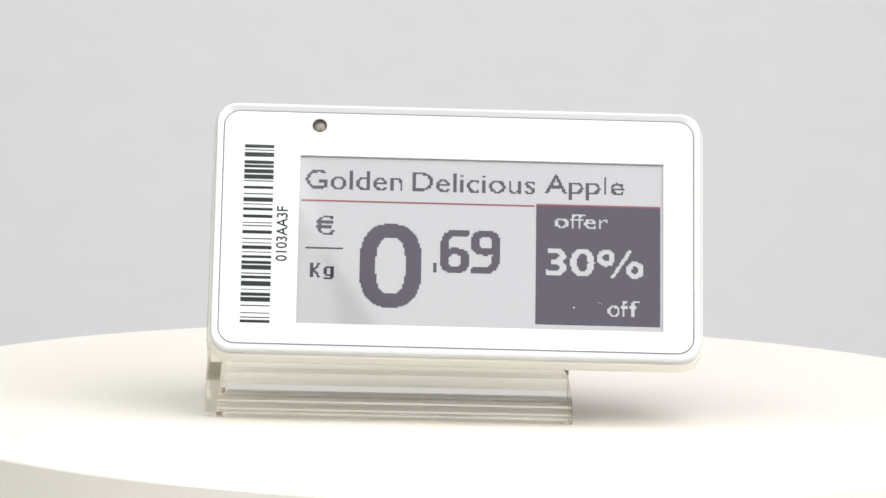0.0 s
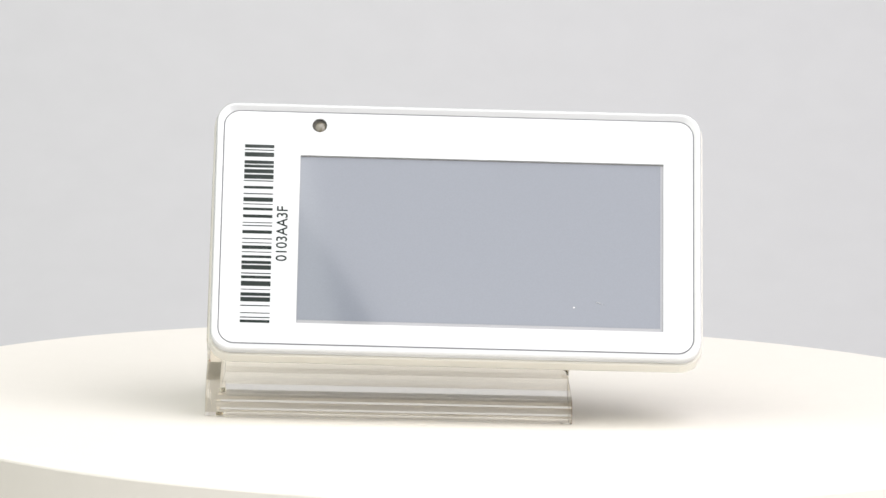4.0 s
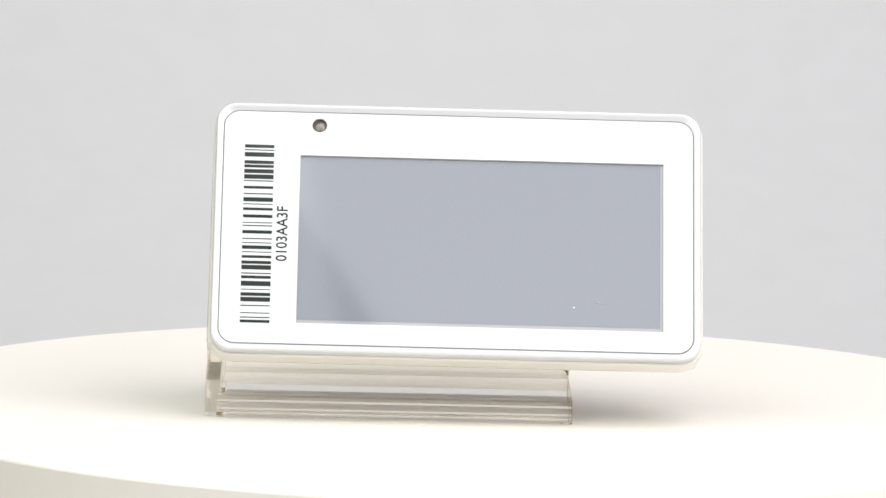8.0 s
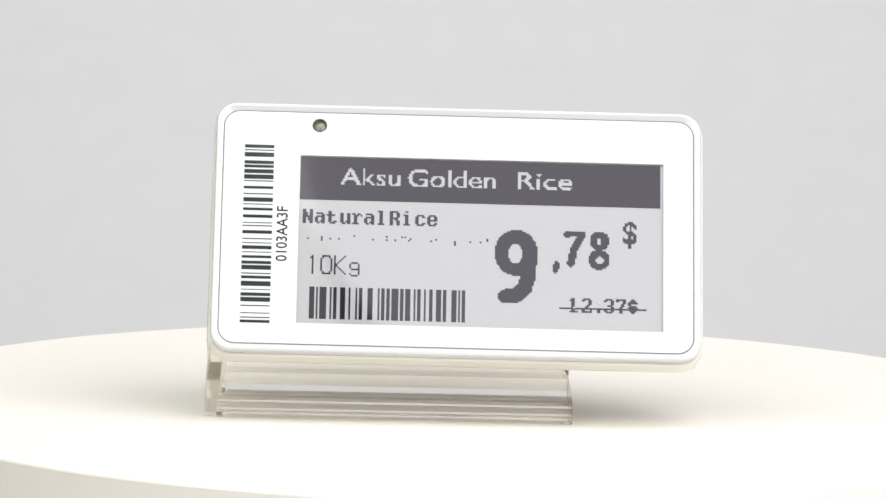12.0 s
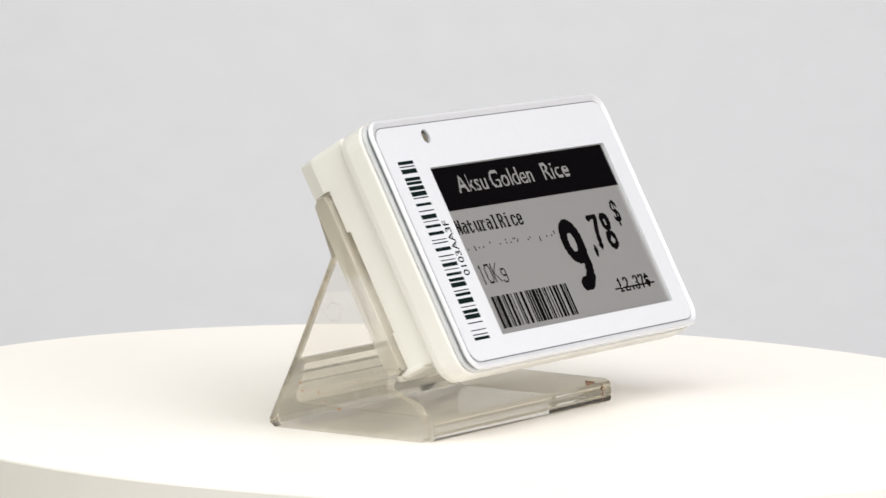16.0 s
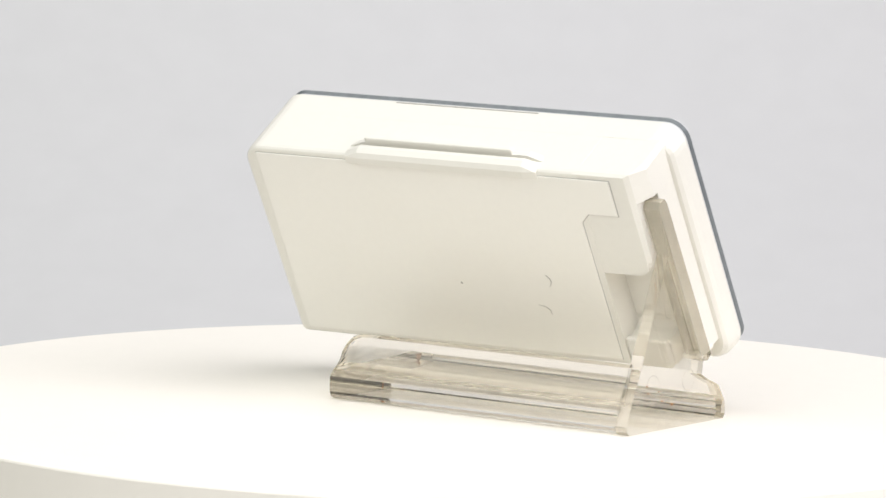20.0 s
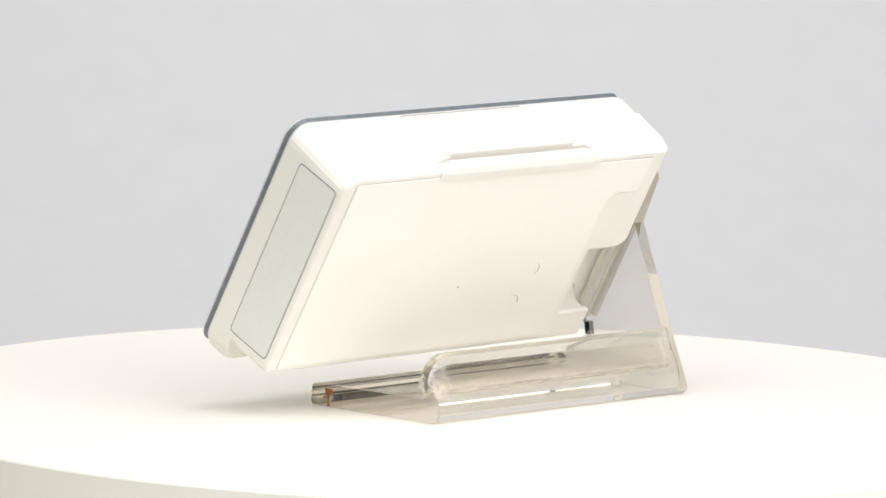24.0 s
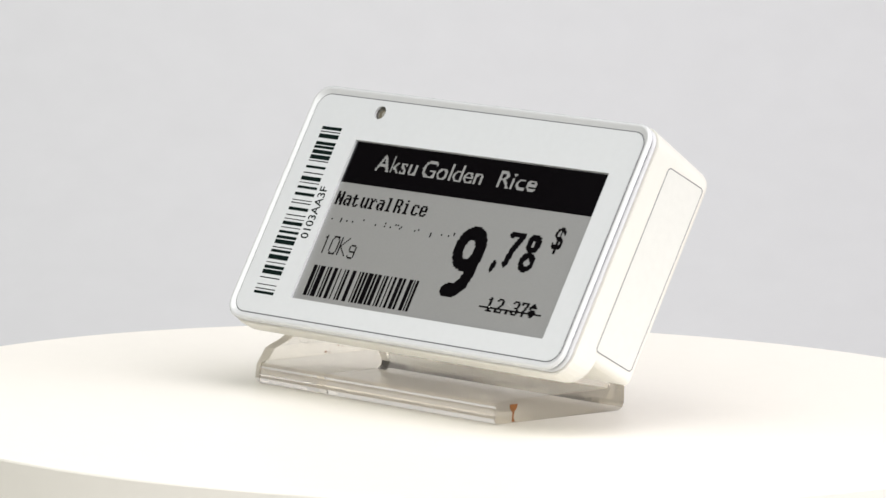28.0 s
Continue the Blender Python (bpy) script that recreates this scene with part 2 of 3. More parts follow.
box(bm, -35.2, -32.1, -12.85, -12.0, -10.0, -6.5)
rounded(part("bottom_rail", rear(bm), M_CASE, price_tag, at=FACE), 0.35)
bm = bmesh.new()
floor_line = [(13.58, -4.7), (13.58, -8.95), (7.9, -8.95), (7.7, -8.66), (-6.5, -8.66), (-7.0, -8.5), (-7.6, -8.6), (-8.3, -9.1), (-8.7, -9.9), (-8.9, -11.2), (-12.85, -11.2), (-12.85, -4.7)]
loft(bm, [[(u, v, d) for v, d in floor_line] for u in (-32.05, -25.62)])
side_line = [(15.0, -4.7), (15.0, -8.98), (7.6, -8.98), (7.55, -8.5), (-6.9, -8.5), (-7.0, -8.78), (-12.5, -8.78), (-12.5, -4.7)]
loft(bm, [[(u, v, d) for v, d in side_line] for u in (-35.03, -32.05)])
part("clip_bay", rear(bm), M_CASE, price_tag, "recessed white bay that takes the stand's arm", at=FACE)
# raised latch along the rear top edge
bm = bmesh.new()
latch = [(18.5, -9.4), (19.15, -9.8), (19.2, -10.93), (18.5, -10.98), (18.5, -11.3), (19.1, -11.4), (19.15, -12.1), (18.7, -12.8), (18.0, -13.15), (16.95, -13.1), (16.8, -12.3)]
loft(bm, [[(u, y, z) for y, z in latch] for u in (-17.2, 9.8)])
loft(bm, [[(9.8, y, z) for y, z in latch], [(11.9, y - (0.7 if y > 18.4 else 0.0), z + (0.0 if y > 18.4 else 0.25)) for y, z in latch]])
loft(bm, [[(-17.2, y, z) for y, z in latch], [(-19.4, y - (0.7 if y > 18.4 else 0.0), z + (0.0 if y > 18.4 else 0.25)) for y, z in latch]])
latch_ob = part("latch", rear(bm), M_CASE, price_tag, "raised latch on the rear top edge", at=FACE)
bm = bmesh.new()
box(bm, -14.8, 9.4, 18.7, 19.95, -10.92, -10.1)
rounded(part("ridge", rear(bm), M_CASE, latch_ob), 0.2)
# grey strip on the slot's floor: the overhanging ridge's shadow line as colour
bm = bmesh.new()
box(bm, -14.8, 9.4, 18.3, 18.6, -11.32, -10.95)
part("slot", rear(bm), M_GAP, latch_ob, "grey strip painted as the shade in the slot under the ridge")
# thin slot on the top edge
bm = bmesh.new()
box(bm, -13.2, 10.2, 19.4, V1 + 0.015, -1.62, -1.46)
part("top_slot", bm, M_GAP, price_tag, "thin dark moulding slot", at=FACE)

# battery cover on the back, with its seam
cover = [(27.4, 17.3), (-30.6, 17.3), (-30.6, 11.75), (-25.9, 11.75), (-24.5, 10.3), (-24.5, -11.9), (27.9, -11.9)]
seam = [(27.46, 17.36), (-30.67, 17.36), (-30.67, 11.68), (-25.93, 11.68), (-24.57, 10.27), (-24.57, -11.96), (27.96, -11.96)]
bm = bmesh.new()
prism(bm, seam, -12.55, -12.63, "z")
part("cover_seam", rear(bm), M_GAP, price_tag, "dark hairline seam round the cover", at=FACE)
bm = bmesh.new()
prism(bm, cover, -12.5, -12.78, "z")
cover_ob = rounded(part("back_cover", rear(bm), M_PLATE, price_tag, "smooth cream-white battery cover", at=FACE), 0.12)


def fibre(pts, r=0.035):
    bm = bmesh.new()
    loft(bm, [[(x + r * math.cos(a), y, z + r * math.sin(a)) for a in (0.5, 2.1, 3.7, 5.3)] for x, y, z in pts])
    return bm


part("fibre", rear(fibre([(-15.9, 1.1, -12.83), (-16.45, 0.6, -12.86), (-16.55, 0.0, -12.86), (-16.05, -0.75, -12.83)])), M_HAIR, cover_ob, "tiny dark fibre stuck to the cover")
part("fibre", rear(fibre([(-13.3, -4.0, -12.83), (-14.4, -4.15, -12.86), (-15.0, -4.7, -12.86), (-15.1, -5.35, -12.83)])), M_HAIR, cover_ob, "tiny curled dark fibre stuck to the cover")
part("speck", rear(fibre([(-1.45, -1.65, -12.83), (-1.3, -1.4, -12.83)], 0.09)), M_HAIR, cover_ob, "tiny dark speck")

# sticker on the end, in a thin dark outline
SIDE = FACE @ Matrix.Translation((U1 * MM, 0, 0)) @ Matrix(((0, 0, 1, 0), (0, 1, 0, 0), (-1, 0, 0, 0), (0, 0, 0, 1)))
bm = bmesh.new()
prism(bm, [(x, y + 0.035 * (x - 8)) for x, y in round_rect(4.53, 12.15, -10.95, 15.95, 0.62)], 0.0, 0.012, "z")
part("sticker_outline", bm, M_LINE, price_tag, "dark hairline round the end sticker", at=SIDE)
bm = bmesh.new()
prism(bm, [(x, y + 0.035 * (x - 8)) for x, y in round_rect(4.67, 12.01, -10.81, 15.81, 0.5)], 0.0, 0.03, "z")
part("sticker", bm, M_LABEL, price_tag, "plain grey-white end sticker", at=SIDE)

# front panel: printed white border round the screen window, in a clear rim; dark reflection painted on its edge
LED_U, LED_V = -22.0, 16.5
outer = round_rect(-34.72, 28.2, -15.0, 18.3, 2.1, 8)
win = round_rect(-24.5, 24.25, -12.05, 12.1, 0.12, 3)
eye = disc_pts(LED_U, LED_V, 1.0)
bm = bmesh.new()
rings = loops_face(bm, [outer, win, eye], 0.06)
walls(bm, rings[0], outer, -0.05)
walls(bm, rings[1], win, -0.34)
walls(bm, rings[2], eye, -0.5)
panel = part("panel", bm, M_BEZEL, price_tag, "glossy white printed front panel", at=FACE)
bm = bmesh.new()
groove = round_rect(-34.88, 28.36, -15.16, 18.46, 2.26, 8)
rings = loops_face(bm, [groove, outer], 0.0)
part("panel_groove", bm, M_LINE, price_tag, "thin dark line round the printed panel", at=FACE)
bm = bmesh.new()
loft(bm, [[(x, y, 0.0) for x, y in groove]] + [[(x, y, d) for x, y in round_rect(U0 + 0.3 + i, U1 - 0.3 - i, V0 + 0.2 + i, V1 - 0.1 - i, 2.8 - i, 8)]
     for d, i in ((0.24, 0.6), (0.30, 0.45), (0.28, 0.28), (0.18, 0.12), (0.04, 0.03), (-0.14, 0.0))], cap=False)
part("panel_rim", bm, M_RIM, price_tag, "glossy milky rim of the front panel", at=FACE, smooth=True)
bm = bmesh.new()
loft(bm, [[(x, y, d) for x, y in round_rect(U0 + 0.3 + i, U1 - 0.3 - i, V0 + 0.2 + i, V1 - 0.1 - i, 2.8 - i, 8)] for d, i in ((-0.14, 0.0), (-0.18, 0.02), (-0.68, 0.36))], cap=False)
part("panel_edge", bm, M_EDGE, price_tag, "clear edge of the front panel, its dark reflection painted blue-grey", at=FACE, smooth=True)

bm = bmesh.new()
loft(bm, [[(x, y, d) for x, y in round_rect(U0 + 0.3 + i, U1 - 0.3 - i, V0 + 0.2 + i, V1 - 0.1 - i, 2.8 - i, 8)] for d, i in ((-0.68, 0.36), (-0.8, 0.16), (-1.22, 0.12))], cap=False)
part("panel_carrier", bm, M_CARRIER, price_tag, "pale grey carrier under the front panel", at=FACE, smooth=True)
bm = bmesh.new()
loft(bm, [[(x, y, d) for x, y in round_rect(U0 + 0.3 + i, U1 - 0.3 - i, V0 + 0.2 + i, V1 - 0.1 - i, 2.8 - i, 8)] for d, i in ((-1.22, 0.12), (-1.24, 0.3), (-1.4, 0.3))], cap=False)
part("carrier_seam", bm, M_GAP, price_tag, "fine shadowed seam round the case", at=FACE)

# indicator lamp in its round hole
bm = bmesh.new()
loft(bm, [[(x, y, d) for x, y in disc_pts(LED_U, LED_V, r)] for r, d in ((1.02, -0.3), (1.02, -0.52), (0.2, -0.54))][::-1])
part("lamp_hole", bm, M_HOLE, price_tag, "dark round hole of the indicator lamp", at=FACE)
bm = bmesh.new()
bmesh.ops.create_uvsphere(bm, u_segments=16, v_segments=8, radius=0.8 * MM)
bmesh.ops.scale(bm, vec=(1, 1, 0.35), verts=bm.verts[:])
part("indicator_lamp", bm, M_LED, price_tag, "small yellowish indicator lamp", at=FACE @ pose((LED_U + 0.12) * MM, (LED_V - 0.12) * MM, -0.42 * MM), smooth=True)

# ---- writing ----
dg_cache = {}


def glyphs(string, bold=0.0, shear=0.0):
    """The triangles of a line of writing in the built-in font, scaled to a box from 0 to 1."""
    key = (string, bold, shear)
    if key not in dg_cache:
        cu = bpy.data.curves.new("writing", "FONT")
        cu.body, cu.offset, cu.shear, cu.resolution_u = string, bold, shear, 4
        ob = bpy.data.objects.new("writing", cu)
        scene.collection.objects.link(ob)
        me = bpy.data.meshes.new_from_object(ob.evaluated_get(bpy.context.evaluated_depsgraph_get()))
        me.calc_loop_triangles()
        co = np.array([v.co[:2] for v in me.vertices])
        lo, hi = co.min(0), co.max(0)
        co = (co - lo) / (hi - lo)
        dg_cache[key] = [co[list(t.vertices)] for t in me.loop_triangles]
        bpy.data.objects.remove(ob)
        bpy.data.curves.remove(cu)
        bpy.data.meshes.remove(me)
    return dg_cache[key]


# The screen's pixels: 212 by 103, counted from its upper left corner.
PX, PU, PV, NX, NY = 0.2277, -24.42, 11.98, 212, 103


def px_text(string, u0, u1, v1, v0, bold=0.0, shear=0.0):
    """The screen pixels under a line of writing that fills the box from (u0, v0) to (u1, v1)."""
    out = set()
    for tri in glyphs(string, bold, shear):
        p = np.empty((3, 2))
        p[:, 0] = (u0 + tri[:, 0] * (u1 - u0) - PU) / PX
        p[:, 1] = (PV - (v0 + tri[:, 1] * (v1 - v0))) / PX
        x0, x1 = int(math.floor(p[:, 0].min() - 0.5)), int(math.ceil(p[:, 0].max() + 0.5))
        y0, y1 = int(math.floor(p[:, 1].min() - 0.5)), int(math.ceil(p[:, 1].max() + 0.5))
        (ax, ay), (bx, by), (cx, cy) = p
        det = (by - cy) * (ax - cx) + (cx - bx) * (ay - cy)
        if abs(det) < 1e-9:
            continue
        for i in range(x0, x1 + 1):
            for j in range(y0, y1 + 1):
                x, y = i + 0.5, j + 0.5
                a = ((by - cy) * (x - cx) + (cx - bx) * (y - cy)) / det
                b = ((cy - ay) * (x - cx) + (ax - cx) * (y - cy)) / det
                if a >= -0.01 and b >= -0.01 and a + b <= 1.01:
                    out.add((i, j))
    return {(i, j) for i, j in out if 0 <= i < NX and 0 <= j < NY}


def px_box(u0, u1, v1, v0):
    i0, i1 = round((u0 - PU) / PX), round((u1 - PU) / PX)
    j0, j1 = round((PV - v1) / PX), round((PV - v0) / PX)
    return {(i, j) for i in range(max(i0, 0), min(max(i1, i0 + 1), NX)) for j in range(max(j0, 0), min(max(j1, j0 + 1), NY))}


# small bitmap letters of the display: bold, thin and figures; rows divided by /
BOLD = {"N": "##..##/##..##/###.##/###.##/######/##.###/##.###/##..##/##..##", "a": "//.####./....##/.#####/##..##/##..##/##.###/.##.##",
        "t": "/.##.../.##.../#####./.##.../.##.../.##.../.##.##/..###.", "u": "//##..##/##..##/##..##/##..##/##..##/##.###/.##.##",
        "r": "//##.##./.###.#/.##.../.##.../.##.../.##.../####..", "l": ".###../..##../..##../..##../..##../..##../..##../..##../.####.",
        "R": "#####./##..##/##..##/##..##/#####./##.##./##..##/##..##/##..##", "i": ".##../...../###../.##../.##../.##../.##../.##../####.",
        "c": "//.####./##..##/##..../##..../##..../##..##/.####.", "e": "//.####./##..##/##..##/######/##..../##..##/.####.",
        "K": "##..##/##..#./##.##./####../###.../####../##.##./##..#./##..##", "g": "//.#####/##..##/##..##/##..##/##..##/.#####/....##/#####."}
THIN = {"1": ".#/##/.#/.#/.#/.#/.#/.#/.#/.#/.#/.#", "0": ".#####./.#...#./#.....#/#.....#/#.....#/#.....#/#.....#/#.....#/#.....#/#.....#/.#...#./.#####.",
        "K": "#.....#/#....#./#...#../#..#.../#.#..../##...../##...../#.#..../#..#.../#...#../#....#./#.....#",
        "g": "////.####./#....#/#....#/#....#/.#####/.....#/.....#/#....#/.####."}
FIGURE = {"1": ".##../###../.##../.##../.##../.##../.##../.##../#####", "2": ".####./##..##/....##/....##/...##./..##../.##.../##...#/######",
          ".": "//////./.##/.##", "3": ".####./##..##/....##/....##/..###./....##/....##/##..##/.####.",
          "7": "######/##..##/....##/...##./...##./..##../..##../..##../..##..", "$": "..##../.####./######/##..../.####./######/.######/.####./..##.."}


def px_bitmap(rows, u, v):
    """A bitmap letter whose upper left corner is at (u, v)."""
    i0, j0 = round((u - PU) / PX), round((PV - v) / PX)
    return {(i0 + i, j0 + j) for j, row in enumerate(rows.split("/")) for i, c in enumerate(row) if c == "#"}


def px_shape(u0, u1, v1, v0, adds, cuts=()):
    """A drawn digit in that box: ovals (cx, cy, rx, ry, power) and strokes (radius, points), in shares of the box from its upper left."""
    w, h = u1 - u0, v1 - v0

    def inside(item, x, y):
        if len(item) == 5:
            cx, cy, rx, ry, k = item
            return abs((x - cx) / rx) ** k + abs((y - cy) / ry) ** k <= 1
        r, pts = item
        p = Vector((x * w, y * h))
        for (ax, ay), (bx, by) in zip(pts, pts[1:]):
            a, b = Vector((ax * w, ay * h)), Vector((bx * w, by * h))
            f = max(0.0, min(1.0, (p - a).dot(b - a) / (b - a).length_squared))
            if (p - a - (b - a) * f).length <= r * w:
                return True
        return False

    out = set()
    for i in range(round((u0 - PU) / PX) - 1, round((u1 - PU) / PX) + 2):
        for j in range(round((PV - v1) / PX) - 1, round((PV - v0) / PX) + 2):
            x, y = (PU + (i + 0.5) * PX - u0) / w, (v1 - PV + (j + 0.5) * PX) / h
            if any(inside(k, x, y) for k in adds) and not any(inside(k, x, y) for k in cuts):
                out.add((i, j))
    return out


# digits of the price
SIX = [(0.125, [(0.87, 0.065), (0.42, 0.065), (0.25, 0.13), (0.15, 0.26), (0.14, 0.6)]), (0.5, 0.71, 0.5, 0.29, 2.6)]
SIX_HOLE = [(0.5, 0.71, 0.22, 0.14, 2.6)]
NINE = [(r, [(1 - x, 1 - y) for x, y in p]) for r, p in SIX[:1]] + [(0.5, 0.29, 0.5, 0.29, 2.6)]
NINE_HOLE = [(0.5, 0.29, 0.22, 0.14, 2.6)]


def pigment(name, cells, mat, parent, label, depth=-0.27):
    """Pigment of the electronic paper: a thin raft of pixels, rows joined into bars."""
    bm = bmesh.new()
    corner = {}

    def at(i, j):
        if (i, j) not in corner:
            corner[i, j] = bm.verts.new(((PU + i * PX) * MM, (PV - j * PX) * MM, depth * MM))
        return corner[i, j]

    for i, j in sorted(cells):
        bm.faces.new((at(i, j + 1), at(i + 1, j + 1), at(i + 1, j), at(i, j)))
    return part(name, bm, mat, parent, label)


bm = bmesh.new()
box(bm, -24.65, 24.4, -12.25, 12.3, -0.6, -0.30)
screen = part("screen", bm, M_PAPER, price_tag, "grey-white electronic paper screen", at=FACE)

# first page: an apple offer
EURO = "....######./..##....##/.##......../##########./##########./.##......../#########../#########../.##......../.##......##/..##....##/....######."
BLOCK = px_box(7.16, 23.86, 5.75, -11.26)
OFFER = px_text("offer", 9.72, 16.85, 4.75, 2.62, 0.008) | px_text("30", 8.6, 15.1, -0.25, -4.3, 0.016) | px_shape(15.45, 21.7, -0.3, -4.4,
    [(0.187, 0.295, 0.187, 0.295, 2.2), (0.81, 0.7, 0.187, 0.295, 2.2), (0.04, [(0.33, 0.96), (0.69, 0.05)])], [(0.187, 0.295, 0.075, 0.125, 2.0), (0.81, 0.7, 0.075, 0.125, 2.0)])
OFFER |= px_text("of", 16.85, 19.6, -7.5, -9.9, 0.008) | px_text("f", 19.65, 21.0, -7.5, -9.9, 0.008)
first = [
    pigment("title_text", px_text("Golden", -23.65, -10.7, 10.2, 7.42, -0.002) | px_text("Delicious", -9.45, 7.05, 10.2, 7.42, -0.002) | px_text("Apple", 8.37, 18.96, 10.25, 6.75, -0.002), M_DARK, screen, "dark grey title writing"),
    pigment("currency_sign", px_bitmap(EURO, -22.25, 3.6), M_DARK, screen, "dark currency sign"),
    pigment("unit_rule", px_box(-23.5, -18.4, -0.95, -1.15), M_DARK, screen, "thin dark rule"),
    pigment("unit_text", px_bitmap(BOLD["K"], -22.9, -3.36) | px_bitmap(BOLD["g"], -21.1, -3.3), M_DARK, screen, "dark unit writing"),
    pigment("price_digit", px_shape(-16.3, -7.94, 2.6, -9.42, [(0.5, 0.5, 0.5, 0.5, 2.5)], [(0.5, 0.5, 0.236, 0.336, 2.7)]), M_DARK, screen, "large dark price digit"),
    pigment("price_point", px_box(-6.4, -5.9, -2.87, -4.1), M_DARK, screen, "small dark point"),
    pigment("price_digit", px_shape(-5.52, -1.6, 1.95, -4.18, SIX, SIX_HOLE), M_DARK, screen, "dark price digit"),
    pigment("price_digit", px_shape(-1.45, 2.49, 1.98, -4.15, NINE, NINE_HOLE), M_DARK, screen, "dark price digit"),
    pigment("offer_block", BLOCK - OFFER, M_DARK, screen, "dark offer block with pale writing"),
    pigment("red_rule", px_box(-24.2, 7.1, 5.9, 5.68) | px_box(7.16, 23.86, 6.1, 5.8), M_RED, screen, "thin red rule"),
]

# second page: a rice price
HEADER = px_box(-24.42, 23.86, 11.98, 5.9)
HEAD_TEXT = px_text("Aksu", -19.05, -11.05, 10.6, 8.07, 0.007) | px_text("Golden", -9.97, 1.8, 10.65, 8.0, 0.007) | px_text("Rice", 4.64, 12.05, 10.6, 8.1, 0.007)
BARS = ((0, 20), (29, 38), (55, 83), (102, 109), (120, 138), (155, 184), (201, 209), (238, 246), (256, 276), (301, 330), (359, 366), (375, 392), (403, 421),
        (430, 467), (475, 494), (503, 529), (549, 555), (567, 583), (603, 610), (630, 649), (665, 693), (702, 721), (747, 775), (784, 792), (803, 822))
CODE = [px_box(-22.75 + a / 822 * 20.75, -22.75 + b / 822 * 20.75, -6.62, -11.2) for a, b in BARS]
SPECKS = set()
rng = random.Random(4)
for u in (-23.2, -21.5, -20.4, -19.1, -17.2, -14.7, -12.9, -12.85, -11.75, -10.85, -10.4, -9.9, -9.6, -6.9, -6.1, -3.75, -1.75, -0.35, 0.55, 0.6):
    v = 0.55 + rng.uniform(-0.3, 0.3)
    SPECKS |= px_box(u, u + 0.22, v, v - rng.choice((0.22, 0.22, 0.22, 0.68)))
PRICE = px_shape(1.75, 7.45, 2.17, -8.5, [(0.5, 0.306, 0.5, 0.306, 2.1), (0.18, [(0.81, 0.36), (0.79, 0.61), (0.7, 0.78), (0.53, 0.875), (0.27, 0.893)])],
                 [(0.485, 0.315, 0.155, 0.13, 2.2)])
SEVEN = px_shape(10.93, 13.87, 2.2, -2.98, [(0.13, [(0.14, 0.09), (0.45, 0.075), (0.86, 0.075)]), (0.17, [(0.83, 0.11), (0.46, 0.52), (0.33, 0.9)])])
EIGHT = px_shape(14.33, 17.1, 2.26, -3.22, [(0.5, 0.25, 0.46, 0.25, 2.2), (0.5, 0.74, 0.5, 0.26, 2.2)], [(0.48, 0.265, 0.11, 0.105, 2.2), (0.52, 0.755, 0.19, 0.1, 2.2)])
COMMA = px_shape(9.45, 10.45, -2.05, -3.95, [(0.38, [(0.58, 0.25), (0.42, 0.75)])])
NAME = set()
for c, u in zip("NaturalRice", (-24.05, -22.4, -20.7, -19.05, -17.4, -15.75, -14.2, -12.4, -10.6, -9.05, -7.4)):
    NAME |= px_bitmap(BOLD[c], u, 4.5)
WEIGHT = set()
for c, u in zip("10Kg", (-22.9, -21.5, -19.7, -17.65)):
    WEIGHT |= px_bitmap(THIN[c], u, -2.05)
OLD = px_box(10.33, 22.08, -8.68, -8.9)
for c, u in zip("12.37$", (11.8, 13.3, 15.1, 16.4, 17.95, 19.5)):
    OLD |= px_bitmap(FIGURE[c], u, -7.35)
second_cells = [
    ("header_band", HEADER - HEAD_TEXT, "dark header band with pale writing"),
    ("name_text", NAME, "dark product name"),
    ("faint_specks", SPECKS, "row of faint broken dots"),
    ("weight_text", WEIGHT, "thin weight writing"),
    ("price_digit", PRICE, "large dark price digit"),
    ("price_comma", COMMA, "dark comma"),
    ("price_digit", SEVEN, "dark price digit"),
    ("price_digit", EIGHT, "dark price digit"),
    ("currency_sign", px_text("$", 18.86, 20.7, 3.87, 0.03, 0.02), "dark currency sign"),
    ("old_price", OLD, "struck-out old price"),
]
second_cells += [("code_bar", c, "") for c in CODE]
second = [pigment(n, c, M_INK, screen, lab) for n, c, lab in second_cells]
PAGE = set()
for n, c, lab in second_cells:
    PAGE |= c
FIELD = {(i, j) for i in range(NX) for j in range(NY)}
negative = pigment("negative_page", FIELD - PAGE, M_DARK, screen, "dark ground with the same writing left pale", -0.265)
grey_field = pigment("grey_field", FIELD, M_GREY, screen, "even lilac-grey pigment field", -0.275)
slate_field = pigment("slate_field", FIELD, M_SLATE, screen, "even slate-grey pigment field", -0.27)

# dust on the screen
bm = bmesh.new()
box(bm, 12.28, 12.45, -8.83, -8.68, -0.24, -0.2)
part("dust", bm, M_DUST, screen, "pale dust speck")
part("dust", fibre([(15.3, -7.9, -0.2), (15.7, -8.02, -0.19), (16.15, -8.25, -0.2)], 0.035), M_DUST, screen, "pale dust fibre")

# printed barcode and serial on the border
PRINTED = ((241, 256), (263, 268), (276, 296), (313, 328), (332, 345), (352, 370), (376, 396), (402, 407), (428, 440), (460, 465), (479, 498), (507, 511),
           (525, 537), (556, 570), (590, 594), (603, 608), (626, 641), (661, 666), (680, 684), (694, 710), (721, 725), (738, 750), (762, 776), (781, 801),
           (815, 820), (828, 841), (852, 874), (887, 891), (903, 918), (923, 943), (958, 963), (991, 995), (1010, 1015), (1023, 1036))
